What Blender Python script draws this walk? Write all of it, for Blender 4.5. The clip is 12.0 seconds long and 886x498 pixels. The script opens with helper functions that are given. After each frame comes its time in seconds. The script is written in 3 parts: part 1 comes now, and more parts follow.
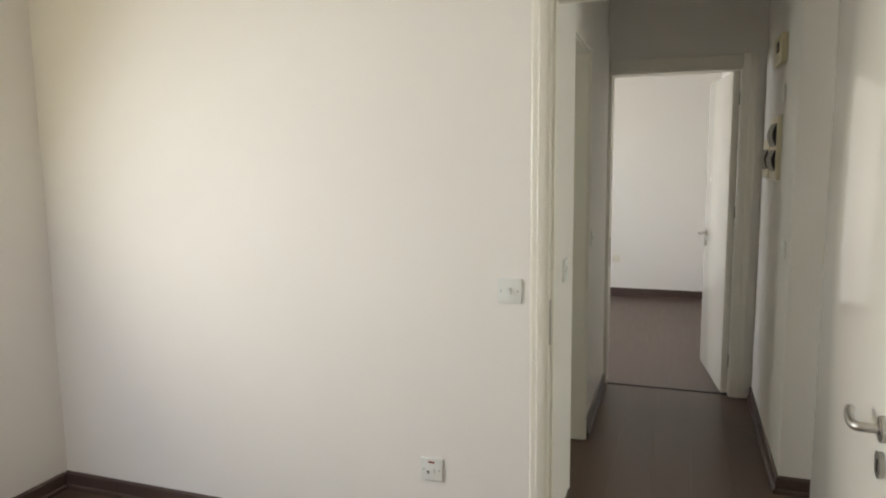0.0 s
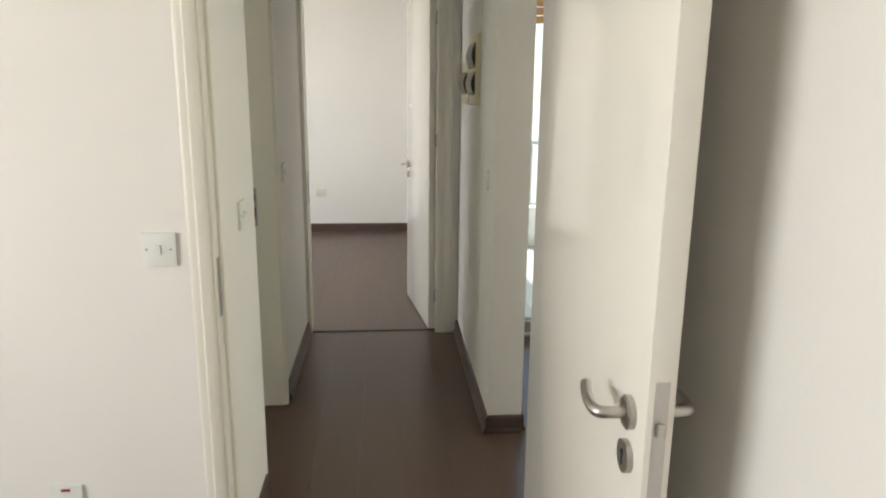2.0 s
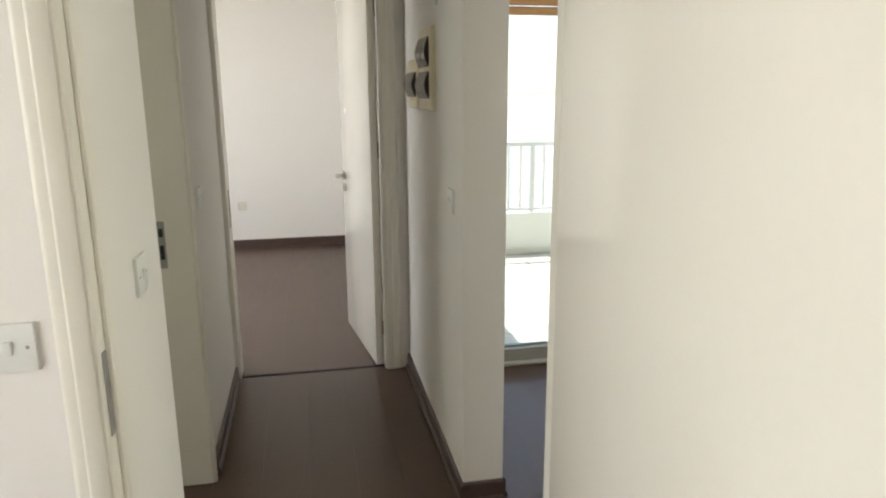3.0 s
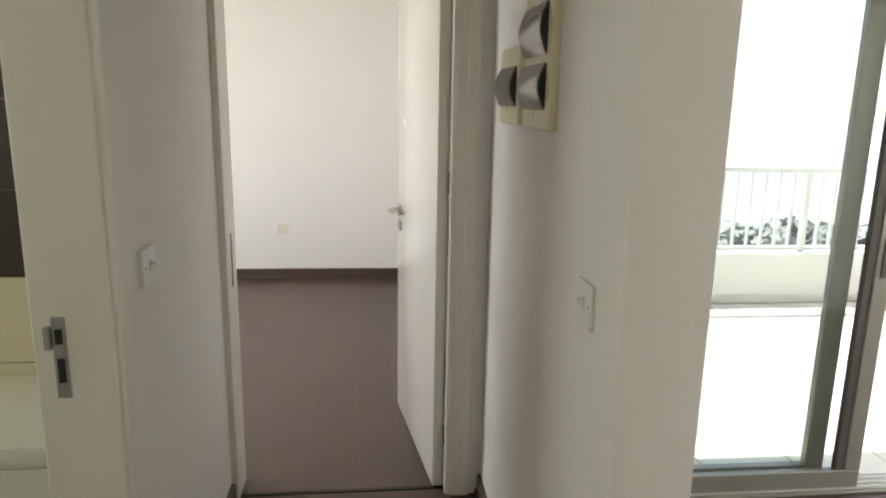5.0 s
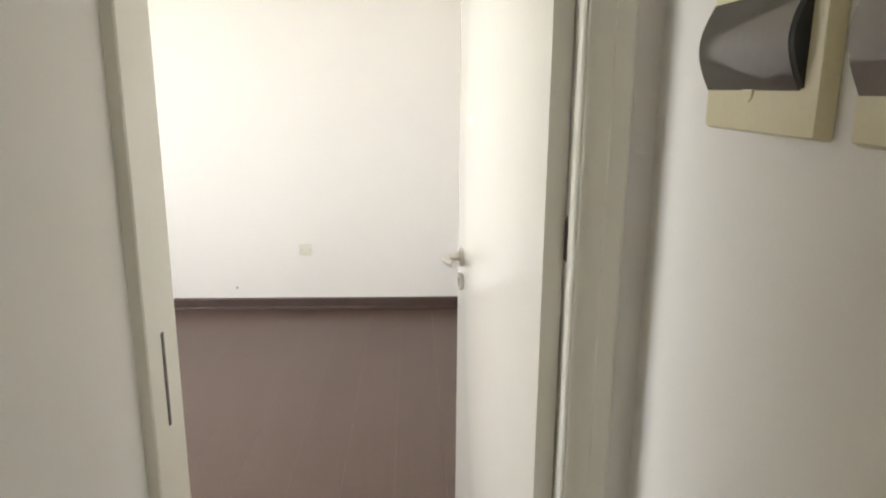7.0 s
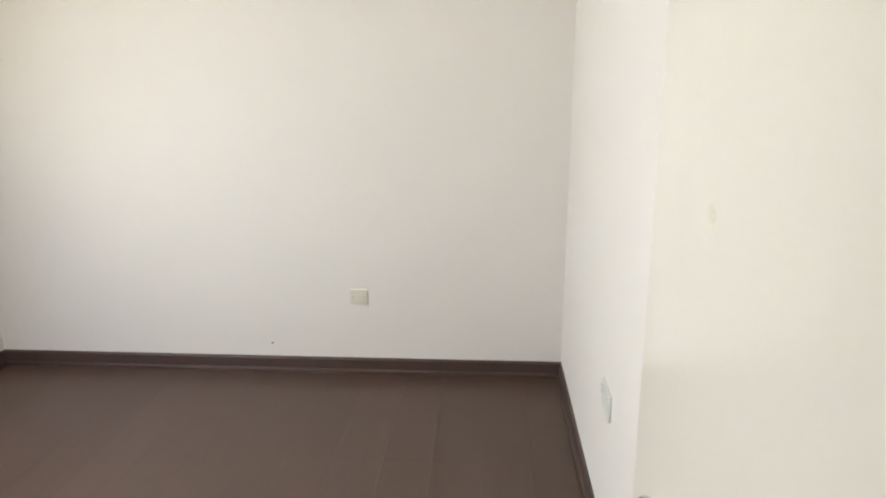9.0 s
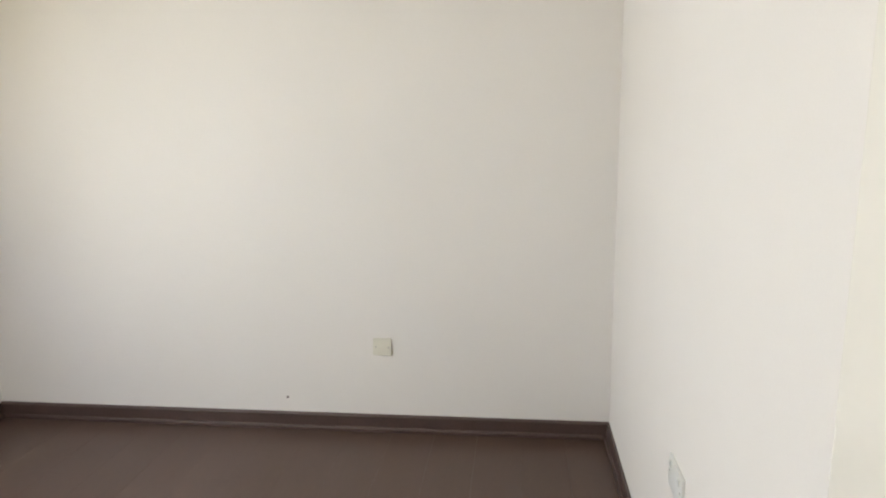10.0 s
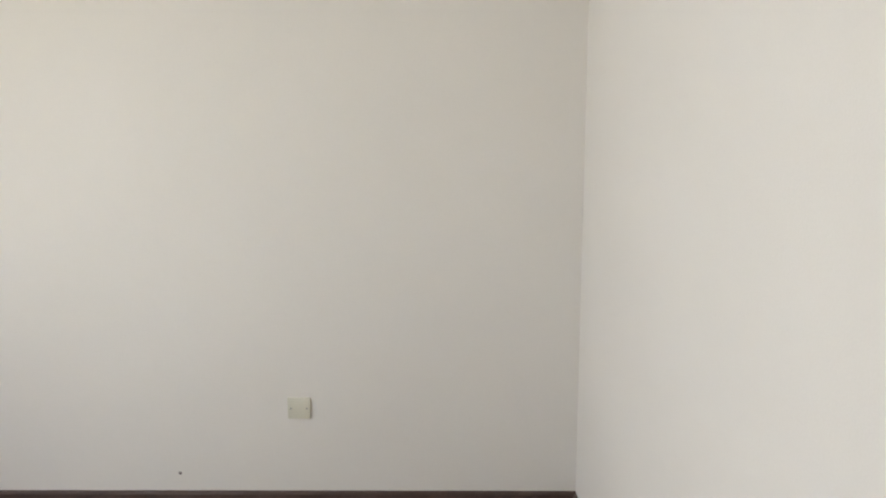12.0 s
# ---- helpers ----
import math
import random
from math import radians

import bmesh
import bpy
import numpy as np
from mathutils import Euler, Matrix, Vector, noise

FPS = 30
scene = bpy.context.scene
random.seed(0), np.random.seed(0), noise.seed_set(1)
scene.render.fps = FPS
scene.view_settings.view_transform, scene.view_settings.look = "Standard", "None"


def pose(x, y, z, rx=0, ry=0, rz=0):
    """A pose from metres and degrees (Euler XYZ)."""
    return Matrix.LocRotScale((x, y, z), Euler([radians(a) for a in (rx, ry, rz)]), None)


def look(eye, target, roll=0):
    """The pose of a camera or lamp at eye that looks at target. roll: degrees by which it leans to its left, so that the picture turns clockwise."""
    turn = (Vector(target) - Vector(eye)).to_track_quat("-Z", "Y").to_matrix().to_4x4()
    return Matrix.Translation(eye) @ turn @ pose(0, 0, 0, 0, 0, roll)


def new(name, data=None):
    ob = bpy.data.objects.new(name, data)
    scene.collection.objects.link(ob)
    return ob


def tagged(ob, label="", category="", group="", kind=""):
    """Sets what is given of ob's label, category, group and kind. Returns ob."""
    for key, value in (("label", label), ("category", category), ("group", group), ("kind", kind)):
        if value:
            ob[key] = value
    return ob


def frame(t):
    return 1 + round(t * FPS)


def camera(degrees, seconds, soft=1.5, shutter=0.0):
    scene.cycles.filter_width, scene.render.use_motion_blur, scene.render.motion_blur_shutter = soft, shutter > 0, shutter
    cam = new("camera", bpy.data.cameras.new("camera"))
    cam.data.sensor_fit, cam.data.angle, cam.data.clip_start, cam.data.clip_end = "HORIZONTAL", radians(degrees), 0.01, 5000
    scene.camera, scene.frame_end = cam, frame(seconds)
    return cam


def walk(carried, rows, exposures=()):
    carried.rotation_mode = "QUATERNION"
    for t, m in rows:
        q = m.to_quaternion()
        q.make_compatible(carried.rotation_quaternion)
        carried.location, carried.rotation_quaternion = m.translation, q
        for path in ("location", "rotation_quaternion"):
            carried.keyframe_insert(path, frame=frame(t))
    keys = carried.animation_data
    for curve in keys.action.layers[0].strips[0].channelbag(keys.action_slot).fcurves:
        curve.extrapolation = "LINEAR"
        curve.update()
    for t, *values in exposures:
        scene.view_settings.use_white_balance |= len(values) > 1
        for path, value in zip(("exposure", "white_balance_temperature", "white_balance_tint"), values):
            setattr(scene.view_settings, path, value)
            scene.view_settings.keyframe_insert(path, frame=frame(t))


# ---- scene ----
cam = camera(65.9, 12.0, 2.1)
PATH = [
    (0, (0.115, -0.439, 1.5), (-0.539, 1.434, 1.246), -0.6),
    (0.5, (0.104, -0.442, 1.496), (-0.304, 1.5, 1.248), -0.3),
    (1, (0.1, -0.354, 1.465), (0.054, 1.621, 1.148), 0.5),
    (1.5, (0.154, -0.133, 1.463), (0.255, 1.826, 1.073), 1.2),
    (2, (0.135, 0.108, 1.445), (0.3, 2.051, 0.999), 0.6),
    (2.5, (0.065, 0.362, 1.468), (0.421, 2.276, 1.008), -1.1),
    (4.3, (0.101, 1.431, 1.468), (0.495, 3.346, 1.045), 0.0),
    (4.5, (0.128, 1.541, 1.462), (0.46, 3.469, 1.046), -0.2),
    (5, (0.165, 1.797, 1.456), (0.371, 3.74, 1.028), 1.1),
    (5.5, (0.131, 2.099, 1.461), (0.326, 4.033, 0.991), -0.7),
    (6, (0.16, 2.383, 1.444), (0.376, 4.313, 0.965), -1.1),
    (6.5, (0.188, 2.644, 1.446), (0.308, 4.588, 0.993), 1.1),
    (7, (0.15, 2.937, 1.44), (0.239, 4.882, 0.982), 0.4),
    (7.5, (0.127, 3.255, 1.425), (0.219, 5.194, 0.945), 0.2),
    (7.7, (0.134, 3.365, 1.434), (0.161, 5.308, 0.958), 0.8),
    (9.3, (0.088, 4.206, 1.495), (-0.09, 6.134, 0.993), 0.5),
    (9.5, (0.09, 4.257, 1.474), (-0.132, 6.191, 1.014), 1.2),
    (10, (0.061, 4.416, 1.434), (-0.158, 6.366, 1.05), -0.8),
    (10.5, (0.025, 4.505, 1.451), (-0.041, 6.48, 1.139), -1.7),
    (11, (0.04, 4.586, 1.393), (0.04, 6.564, 1.1), -0.9),
    (11.5, (0.074, 4.743, 1.399), (0.021, 6.723, 1.118), 0.4),
    (12, (0.021, 4.957, 1.394), (-0.011, 6.929, 1.062), -0.4),
]
walk(cam, [(t, look(eye, target, roll)) for t, eye, target, roll in PATH],
     exposures=[(0.0, 1.03), (0.5, 1.03), (1.0, 1.13), (2.0, 1.4), (2.5, 1.42), (4.5, 1.45), (5.2, 1.5), (6.0, 1.8), (6.5, 1.95), (7.0, 1.85), (7.7, 1.7), (9.3, 1.33), (10.5, 1.2), (11.0, 1.12), (12.0, 1.05)])

# ---- world, sun, large lights ----
scene.world = bpy.data.worlds.new("sky")
scene.world.use_nodes = True
_n = scene.world.node_tree.nodes
_sky = _n.new("ShaderNodeTexSky")
_sky.sky_type, _sky.sun_disc = "NISHITA", False
_sky.dust_density = 0.6
_sky.sun_elevation, _sky.sun_rotation = radians(66), radians(-27)
_n["Background"].inputs[1].default_value = 0.15
scene.world.node_tree.links.new(_sky.outputs[0], _n["Background"].inputs[0])

sun = new("sun", bpy.data.lights.new("sun", "SUN"))
sun.data.energy, sun.data.angle, sun.data.color = 4.0, radians(0.5), (1, 0.96, 0.9)
sun.matrix_world = look((-1.2, 2.4, 6), (0, 0, 0))


def window_light(name, eye, target, w, h, watts, colour):
    la = new(name, bpy.data.lights.new(name, "AREA"))
    la.data.shape, la.data.size, la.data.size_y = "RECTANGLE", w, h
    la.data.energy, la.data.color = watts, colour
    la.matrix_world = look(eye, target)
    return la


SKYLIGHT, BOUNCE = (0.82, 0.88, 1.0), (1.0, 0.90, 0.55)
window_light("sky_light_a", (-2.545, 0.1, 1.68), (0.0, 0.1, 0.0), 1.7, 0.85, 16, SKYLIGHT)
window_light("ground_light_a", (-2.545, 0.1, 1.05), (0.0, 0.1, 2.7), 1.7, 0.35, 10, BOUNCE)
window_light("sky_light_b", (-2.44, 5.45, 1.65), (0.0, 5.45, -0.2), 1.5, 0.8, 15, SKYLIGHT)
window_light("ground_light_b", (-2.44, 5.45, 1.08), (0.0, 5.45, 2.7), 1.5, 0.35, 6.5, BOUNCE)
# Fill lamp added to brighten the bathroom tiles and the wall opposite its door.
window_light("fill_light_bath", (-2.44, 3.0, 1.6), (0.0, 3.0, 1.0), 0.7, 0.6, 4.6, (0.96, 1.0, 0.84))
# Fill lamp added at an unseen living area window, to brighten the passage.
window_light("fill_light_living", (4.96, 3.0, 1.55), (2.0, 2.8, 0.9), 1.1, 1.2, 20, (0.97, 1.0, 0.84))

# ---- materials ----


def mat(name, colour, rough=0.5, metal=0.0, grain=0.04, scale=6.0, fine=180.0, bump=0.05, spec=0.5, per_object=0.0, vary=0.05,
        stretch=(1, 1, 1), coat=0.0):
    """A plain surface with soft blotches, fine grain and a little relief."""
    m = bpy.data.materials.new(name)
    m.use_nodes = True
    nt = m.node_tree
    nodes, links = nt.nodes, nt.links
    b = nodes["Principled BSDF"]
    b.inputs["Metallic"].default_value = metal
    b.inputs["Specular IOR Level"].default_value = spec
    b.inputs["Coat Weight"].default_value = coat
    tc = nodes.new("ShaderNodeTexCoord")
    mp = nodes.new("ShaderNodeMapping")
    mp.inputs["Scale"].default_value = stretch
    geo = nodes.new("ShaderNodeNewGeometry")
    links.new(geo.outputs["Position"], mp.inputs["Vector"])
    big = nodes.new("ShaderNodeTexNoise")
    big.inputs["Scale"].default_value, big.inputs["Detail"].default_value = scale, 4
    small = nodes.new("ShaderNodeTexNoise")
    small.inputs["Scale"].default_value, small.inputs["Detail"].default_value = fine, 3
    for nz in (big, small):
        links.new(mp.outputs[0], nz.inputs["Vector"])
    add = nodes.new("ShaderNodeMath")
    add.operation = "ADD"
    links.new(big.outputs["Fac"], add.inputs[0])
    links.new(small.outputs["Fac"], add.inputs[1])
    last = add.outputs[0]
    if per_object:
        info = nodes.new("ShaderNodeObjectInfo")
        mad = nodes.new("ShaderNodeMath")
        mad.operation = "MULTIPLY_ADD"
        mad.inputs[1].default_value = per_object
        links.new(info.outputs["Random"], mad.inputs[0])
        links.new(last, mad.inputs[2])
        last = mad.outputs[0]
    ramp = nodes.new("ShaderNodeMapRange")
    ramp.inputs["From Min"].default_value, ramp.inputs["From Max"].default_value = 0.6, 1.4 + per_object
    ramp.inputs["To Min"].default_value, ramp.inputs["To Max"].default_value = 1 - grain, 1 + grain
    links.new(last, ramp.inputs["Value"])
    mul = nodes.new("ShaderNodeVectorMath")
    mul.operation = "SCALE"
    mul.inputs[0].default_value = colour
    links.new(ramp.outputs[0], mul.inputs["Scale"])
    links.new(mul.outputs[0], b.inputs["Base Color"])
    rr = nodes.new("ShaderNodeMapRange")
    rr.inputs["From Min"].default_value, rr.inputs["From Max"].default_value = 0.1, 0.9
    rr.inputs["To Min"].default_value, rr.inputs["To Max"].default_value = max(0.02, rough - vary), min(1, rough + vary)
    links.new(big.outputs["Fac"], rr.inputs["Value"])
    links.new(rr.outputs[0], b.inputs["Roughness"])
    bp = nodes.new("ShaderNodeBump")
    bp.inputs["Strength"].default_value, bp.inputs["Distance"].default_value = bump, 0.002
    links.new(small.outputs["Fac"], bp.inputs["Height"])
    links.new(bp.outputs[0], b.inputs["Normal"])
    return m


def glass_mat(name="glass", tint=(0.97, 0.99, 0.98, 1)):
    m = bpy.data.materials.new(name)
    m.use_nodes = True
    b = m.node_tree.nodes["Principled BSDF"]
    b.inputs["Transmission Weight"].default_value, b.inputs["Roughness"].default_value = 1.0, 0.0
    b.inputs["Base Color"].default_value, b.inputs["IOR"].default_value = tint, 1.45
    return m


WALL = mat("wall_paint", (0.82, 0.79, 0.755), 0.75, grain=0.02, scale=2.2, fine=260, bump=0.12, spec=0.25)
CEIL = mat("ceiling_paint", (0.82, 0.79, 0.73), 0.85, grain=0.02, scale=3, fine=200, bump=0.1, spec=0.2)
DOOR = mat("door_paint", (0.82, 0.79, 0.72), 0.09, grain=0.012, scale=3, fine=90, bump=0.01, vary=0.02)
FRAME = mat("frame_paint", (0.80, 0.77, 0.69), 0.38, grain=0.02, scale=5, fine=120, bump=0.05)
SCREED = mat("screed", (0.12, 0.11, 0.1), 0.9)
PLANK = mat("dark_laminate", (0.090, 0.056, 0.043), 0.33, grain=0.16, scale=5, fine=40, bump=0.02, vary=0.05, per_object=0.2,
            stretch=(6, 0.6, 1), spec=0.42)
SKIRT = mat("dark_skirting", (0.075, 0.047, 0.040), 0.4, grain=0.2, scale=9, fine=90, bump=0.05)
STEEL = mat("satin_steel", (0.56, 0.54, 0.51), 0.34, metal=1.0, grain=0.05, scale=20, fine=300, bump=0.03)
DULL = mat("dull_steel", (0.42, 0.41, 0.40), 0.45, metal=1.0, grain=0.08, scale=30, fine=300, bump=0.04)
PLASTIC = mat("white_plastic", (0.76, 0.77, 0.74), 0.35, grain=0.02, scale=15, fine=150, bump=0.01)
CREAM = mat("cream_plastic", (0.70, 0.63, 0.43), 0.38, grain=0.04, scale=12, fine=140, bump=0.02)
AGED = mat("aged_plastic", (0.72, 0.70, 0.60), 0.4, grain=0.03, scale=20, fine=150, bump=0.01)
SMOKE = mat("smoked_plastic", (0.10, 0.088, 0.082), 0.06, grain=0.06, scale=8, fine=80, bump=0.0, vary=0.02)
BLACK = mat("dark_slot_and_shade", (0.02, 0.02, 0.02), 0.6)
# Lid grey, lifted partly to hold a bright reflection in the base colour.
GREYLID = mat("grey_lid", (0.24, 0.21, 0.205), 0.08, grain=0.06, scale=10, fine=90, bump=0.01)
RED = mat("red_neon", (0.26, 0.03, 0.03), 0.3)
BEIGE = mat("beige_tile", (0.62, 0.55, 0.38), 0.18, grain=0.06, scale=9, fine=60, bump=0.02, per_object=0.4)
BROWN = mat("dark_brown_tile", (0.045, 0.035, 0.030), 0.2, grain=0.12, scale=9, fine=60, bump=0.02, per_object=0.4)
GROUT = mat("grout", (0.36, 0.31, 0.22), 0.9)
ENAMEL = mat("bath_enamel", (0.78, 0.76, 0.66), 0.12, grain=0.01, scale=4, fine=60, bump=0.0)
ALU = mat("grey_aluminium", (0.33, 0.315, 0.29), 0.42, metal=0.3, grain=0.06, scale=10, fine=160, bump=0.03)
DARKALU = mat("dark_gasket", (0.10, 0.085, 0.085), 0.5, grain=0.1)
WOOD = mat("orange_wood", (0.50, 0.27, 0.11), 0.5, grain=0.25, scale=8, fine=70, bump=0.05, stretch=(1, 1, 8))
STONE = mat("balcony_tile", (0.70, 0.67, 0.60), 0.5, grain=0.05, scale=5, fine=90, bump=0.05, per_object=0.2)
TAN = mat("tan_skirting_tile", (0.55, 0.40, 0.22), 0.5, grain=0.08)
RENDER = mat("white_render", (0.80, 0.79, 0.76), 0.85, grain=0.03, scale=2, fine=150, bump=0.2)
RAIL = mat("white_rail", (0.75, 0.75, 0.74), 0.4, grain=0.03)
BRICKRED = mat("terracotta", (0.20, 0.09, 0.07), 0.7, grain=0.15)
# Ground colour made paler to carry the blown-out daylight outside.
EARTH = mat("glare_pale_ground", (0.48, 0.45, 0.40), 0.95, grain=0.25, scale=0.08, fine=2)
# Leaves paled well past their own green: outdoor glare put into the colour.
LEAF = mat("shrub_leaves", (0.30, 0.30, 0.27), 0.7, grain=0.3, scale=2, fine=20)
GLASS = glass_mat()
TINTED = glass_mat("tinted_glass", (0.87, 0.91, 0.88, 1))

# ---- builders ----


def box(bm, x0, x1, y0, y1, z0, z1):
    vs = [bm.verts.new((x, y, z)) for x in (x0, x1) for y in (y0, y1) for z in (z0, z1)]
    for f in ((0, 1, 3, 2), (4, 6, 7, 5), (0, 4, 5, 1), (2, 3, 7, 6), (0, 2, 6, 4), (1, 5, 7, 3)):
        bm.faces.new([vs[i] for i in f])
    return vs


def soft(bm, width, segments=2):
    bmesh.ops.bevel(bm, geom=list(bm.edges), offset=width, segments=segments, profile=0.6, affect="EDGES")
    return bm


def cylinder(bm, centre, axis, r, depth, n=24):
    q = Vector(axis).to_track_quat("Z", "Y").to_matrix().to_4x4()
    bmesh.ops.create_cone(bm, cap_ends=True, segments=n, radius1=r, radius2=r, depth=depth,
                          matrix=Matrix.Translation(centre) @ q)


def tube(bm, points, r, n=12, flat=1.0):
    """A round bar swept along points, with closed ends."""
    pts = [Vector(p) for p in points]
    rings = []
    for i, p in enumerate(pts):
        d = (pts[min(i + 1, len(pts) - 1)] - pts[max(i - 1, 0)]).normalized()
        side = d.cross(Vector((0, 0, 1)))
        side = side.normalized() if side.length > 1e-4 else Vector((1, 0, 0))
        up = side.cross(d).normalized()
        rings.append([bm.verts.new(p + r * (math.cos(a) * side + flat * math.sin(a) * up))
                      for a in (2 * math.pi * k / n for k in range(n))])
    for a, b in zip(rings, rings[1:]):
        for k in range(n):
            bm.faces.new((a[k], a[(k + 1) % n], b[(k + 1) % n], b[k]))
    bm.faces.new(rings[0][::-1])
    bm.faces.new(rings[-1])


def finish(name, bm, material, smooth=False):
    bmesh.ops.recalc_face_normals(bm, faces=bm.faces)
    me = bpy.data.meshes.new(name)
    bm.to_mesh(me)
    bm.free()
    me.materials.append(material)
    if smooth:
        me.shade_smooth()
        me.set_sharp_from_angle(angle=radians(35))
    return new(name, me)


def part(name, bm, material, parent, label="", smooth=False):
    ob = finish(name, bm, material, smooth)
    ob.parent = parent
    if label:
        ob["label"] = label
    return ob


def boxes(*rows):
    bm = bmesh.new()
    for r in rows:
        box(bm, *r)
    return bm


def structure(name, bm, material, label, category):
    return tagged(finish(name, bm, material), label, category, kind="structure")


def empty(name, m, label, category, group="", kind=""):
    e = new(name)
    e.matrix_world = m
    e.empty_display_size = 0.1
    return tagged(e, label, category, group, kind)


# ---- large structure ----
H = 2.6
XL, XR_B, YB0, YB1 = -2.465, 0.470, 4.250, 7.325
XA = -2.57
YA, YA2 = 1.862, 1.985
CL, CL2, CR, CR2 = -0.310, -0.345, 0.567, 0.715
YC = 4.105

structure("wall_1", boxes((XA, -0.345, YA, YA2, 0, H), (0.600, 5.0, YA, YA2, 0, H), (-0.345, 0.600, YA, YA2, 2.065, H)),
          WALL, "white painted wall with the open bedroom doorway", "wall")
structure("wall_2", boxes((-0.49, CL, YA2, 2.44, 0, H), (-0.49, CL2, 3.165, YC, 0, H), (-0.49, CL2, 2.44, 3.165, 2.065, H)),
          WALL, "white painted passage wall with the bathroom doorway", "wall")
structure("wall_3", boxes((XL, -0.375, YC, YB0, 0, H), (0.475, CR2, YC, YB0, 0, H), (-0.375, 0.475, YC, YB0, 2.065, H)),
          WALL, "white painted wall with the doorway at the passage end", "wall")
structure("wall_4", boxes((CR, CR2, 2.818, YC, 0, H)), WALL, "white painted passage wall carrying fuse boxes", "wall")
structure("wall_5", boxes((XR_B, CR2, YB0, YB1, 0, H)), WALL, "white painted side wall of the far room", "wall")
structure("wall_6", boxes((XL - 0.135, CR2, YB1, YB1 + 0.13, 0, H)), WALL, "white painted end wall of the far room", "wall")
structure("wall_7", boxes((XA - 0.13, XA, -2.7, -0.8, 0, H), (XA - 0.13, XA, 1.0, YA2, 0, H),
                          (XA - 0.13, XA, -0.8, 1.0, 0, 0.85), (XA - 0.13, XA, -0.8, 1.0, 2.15, H), (XL - 0.135, XL, YA2, 2.6, 0, H), (XL - 0.135, XL, 3.4, 4.65, 0, H),
                          (XL - 0.135, XL, 2.6, 3.4, 0, 1.25), (XL - 0.135, XL, 2.6, 3.4, 1.95, H),
                          (XL - 0.135, XL, 6.25, YB1, 0, H), (XL - 0.135, XL, 4.65, 6.25, 0, 0.85), (XL - 0.135, XL, 4.65, 6.25, 2.1, H)),
          WALL, "white painted outer wall with windows", "wall")
structure("wall_8", boxes((XA, 0.79, -2.7, -2.58, 0, H)), WALL, "white painted back wall of the first room", "wall")
structure("wall_9", boxes((0.672, 0.79, -2.58, YA, 0, H)), WALL, "white painted side wall behind the open door", "wall")
structure("wall_10", boxes((CR2, 0.80, 3.985, YC, 0, H), (3.4, 5.0, 3.985, YC, 0, H), (0.80, 3.4, 3.985, YC, 2.12, H)),
          WALL, "white painted wall around the balcony door", "wall")
# The opening is made up so that the living area fill has a window.
structure("wall_11", boxes((5.0, 5.12, YA, 2.4, 0, H), (5.0, 5.12, 3.6, YC, 0, H), (5.0, 5.12, 2.4, 3.6, 0, 0.9), (5.0, 5.12, 2.4, 3.6, 2.2, H)), WALL, "white painted living area wall with an added window opening", "wall")
structure("ceiling", boxes((XA - 0.13, 0.79, -2.7, YA, H, H + 0.15), (XL - 0.135, 5.12, YA, YC, H, H + 0.15), (XL - 0.135, CR2, YC, YB1 + 0.13, H, H + 0.15)),
          CEIL, "plain white painted ceiling", "ceiling")
floor = structure("floor", boxes((XA - 0.13, 0.79, -2.7, YA, -0.15, -0.008), (XL - 0.135, 5.12, YA, YC, -0.15, -0.008), (XL - 0.135, CR2, YC, YB1 + 0.13, -0.15, -0.008)),
                  SCREED, "dark brown wood laminate floor of long planks", "floor")


def skirting(x0, y0, x1, y1, nx, ny):
    """A dark skirting board with a small foot moulding, from one wall point to another; (nx, ny) points into the room."""
    length = math.hypot(x1 - x0, y1 - y0)
    ux, uy = (x1 - x0) / length, (y1 - y0) / length
    profile = [(0, 0), (0.022, 0), (0.022, 0.012), (0.019, 0.019), (0.014, 0.022), (0.013, 0.070), (0.010, 0.077), (0.006, 0.080), (0, 0.080)]
    bm = bmesh.new()
    ends = []
    for s in (0, length):
        ends.append([bm.verts.new((x0 + ux * s + nx * d, y0 + uy * s + ny * d, z)) for d, z in profile])
    k = len(profile)
    for i in range(k):
        bm.faces.new((ends[0][i], ends[0][(i + 1) % k], ends[1][(i + 1) % k], ends[1][i]))
    bm.faces.new(ends[0])
    bm.faces.new(ends[1][::-1])
    return structure("baseboard", bm, SKIRT, "dark brown wooden skirting board with foot moulding", "baseboard")


skirting(XA, YA, -0.365, YA, 0, -1)
skirting(XA, -2.58, XA, YA - 0.022, 1, 0)
skirting(0.672, -2.58, 0.672, YA - 0.022, -1, 0)
skirting(CL, YA2, CL, 2.405, 1, 0)
skirting(CL2, 3.205, CL2, YC, 1, 0)
skirting(CR, 2.796, CR, YC, -1, 0)
skirting(CR, 2.818, CR2, 2.818, 0, -1)
skirting(CR2, 2.818, CR2, 3.985, 1, 0)
skirting(XL, YB1, XR_B, YB1, 0, -1)
skirting(XR_B, YB0, XR_B, YB1 - 0.022, -1, 0)
skirting(XL, YB0, XL, YB1 - 0.022, 1, 0)
skirting(XL + 0.022, YB0, -0.40, YB0, 0, 1)
skirting(CR2 + 0.022, 3.985, 0.80, 3.985, 0, -1)
skirting(0.625, YA2, 5.0, YA2, 0, 1)


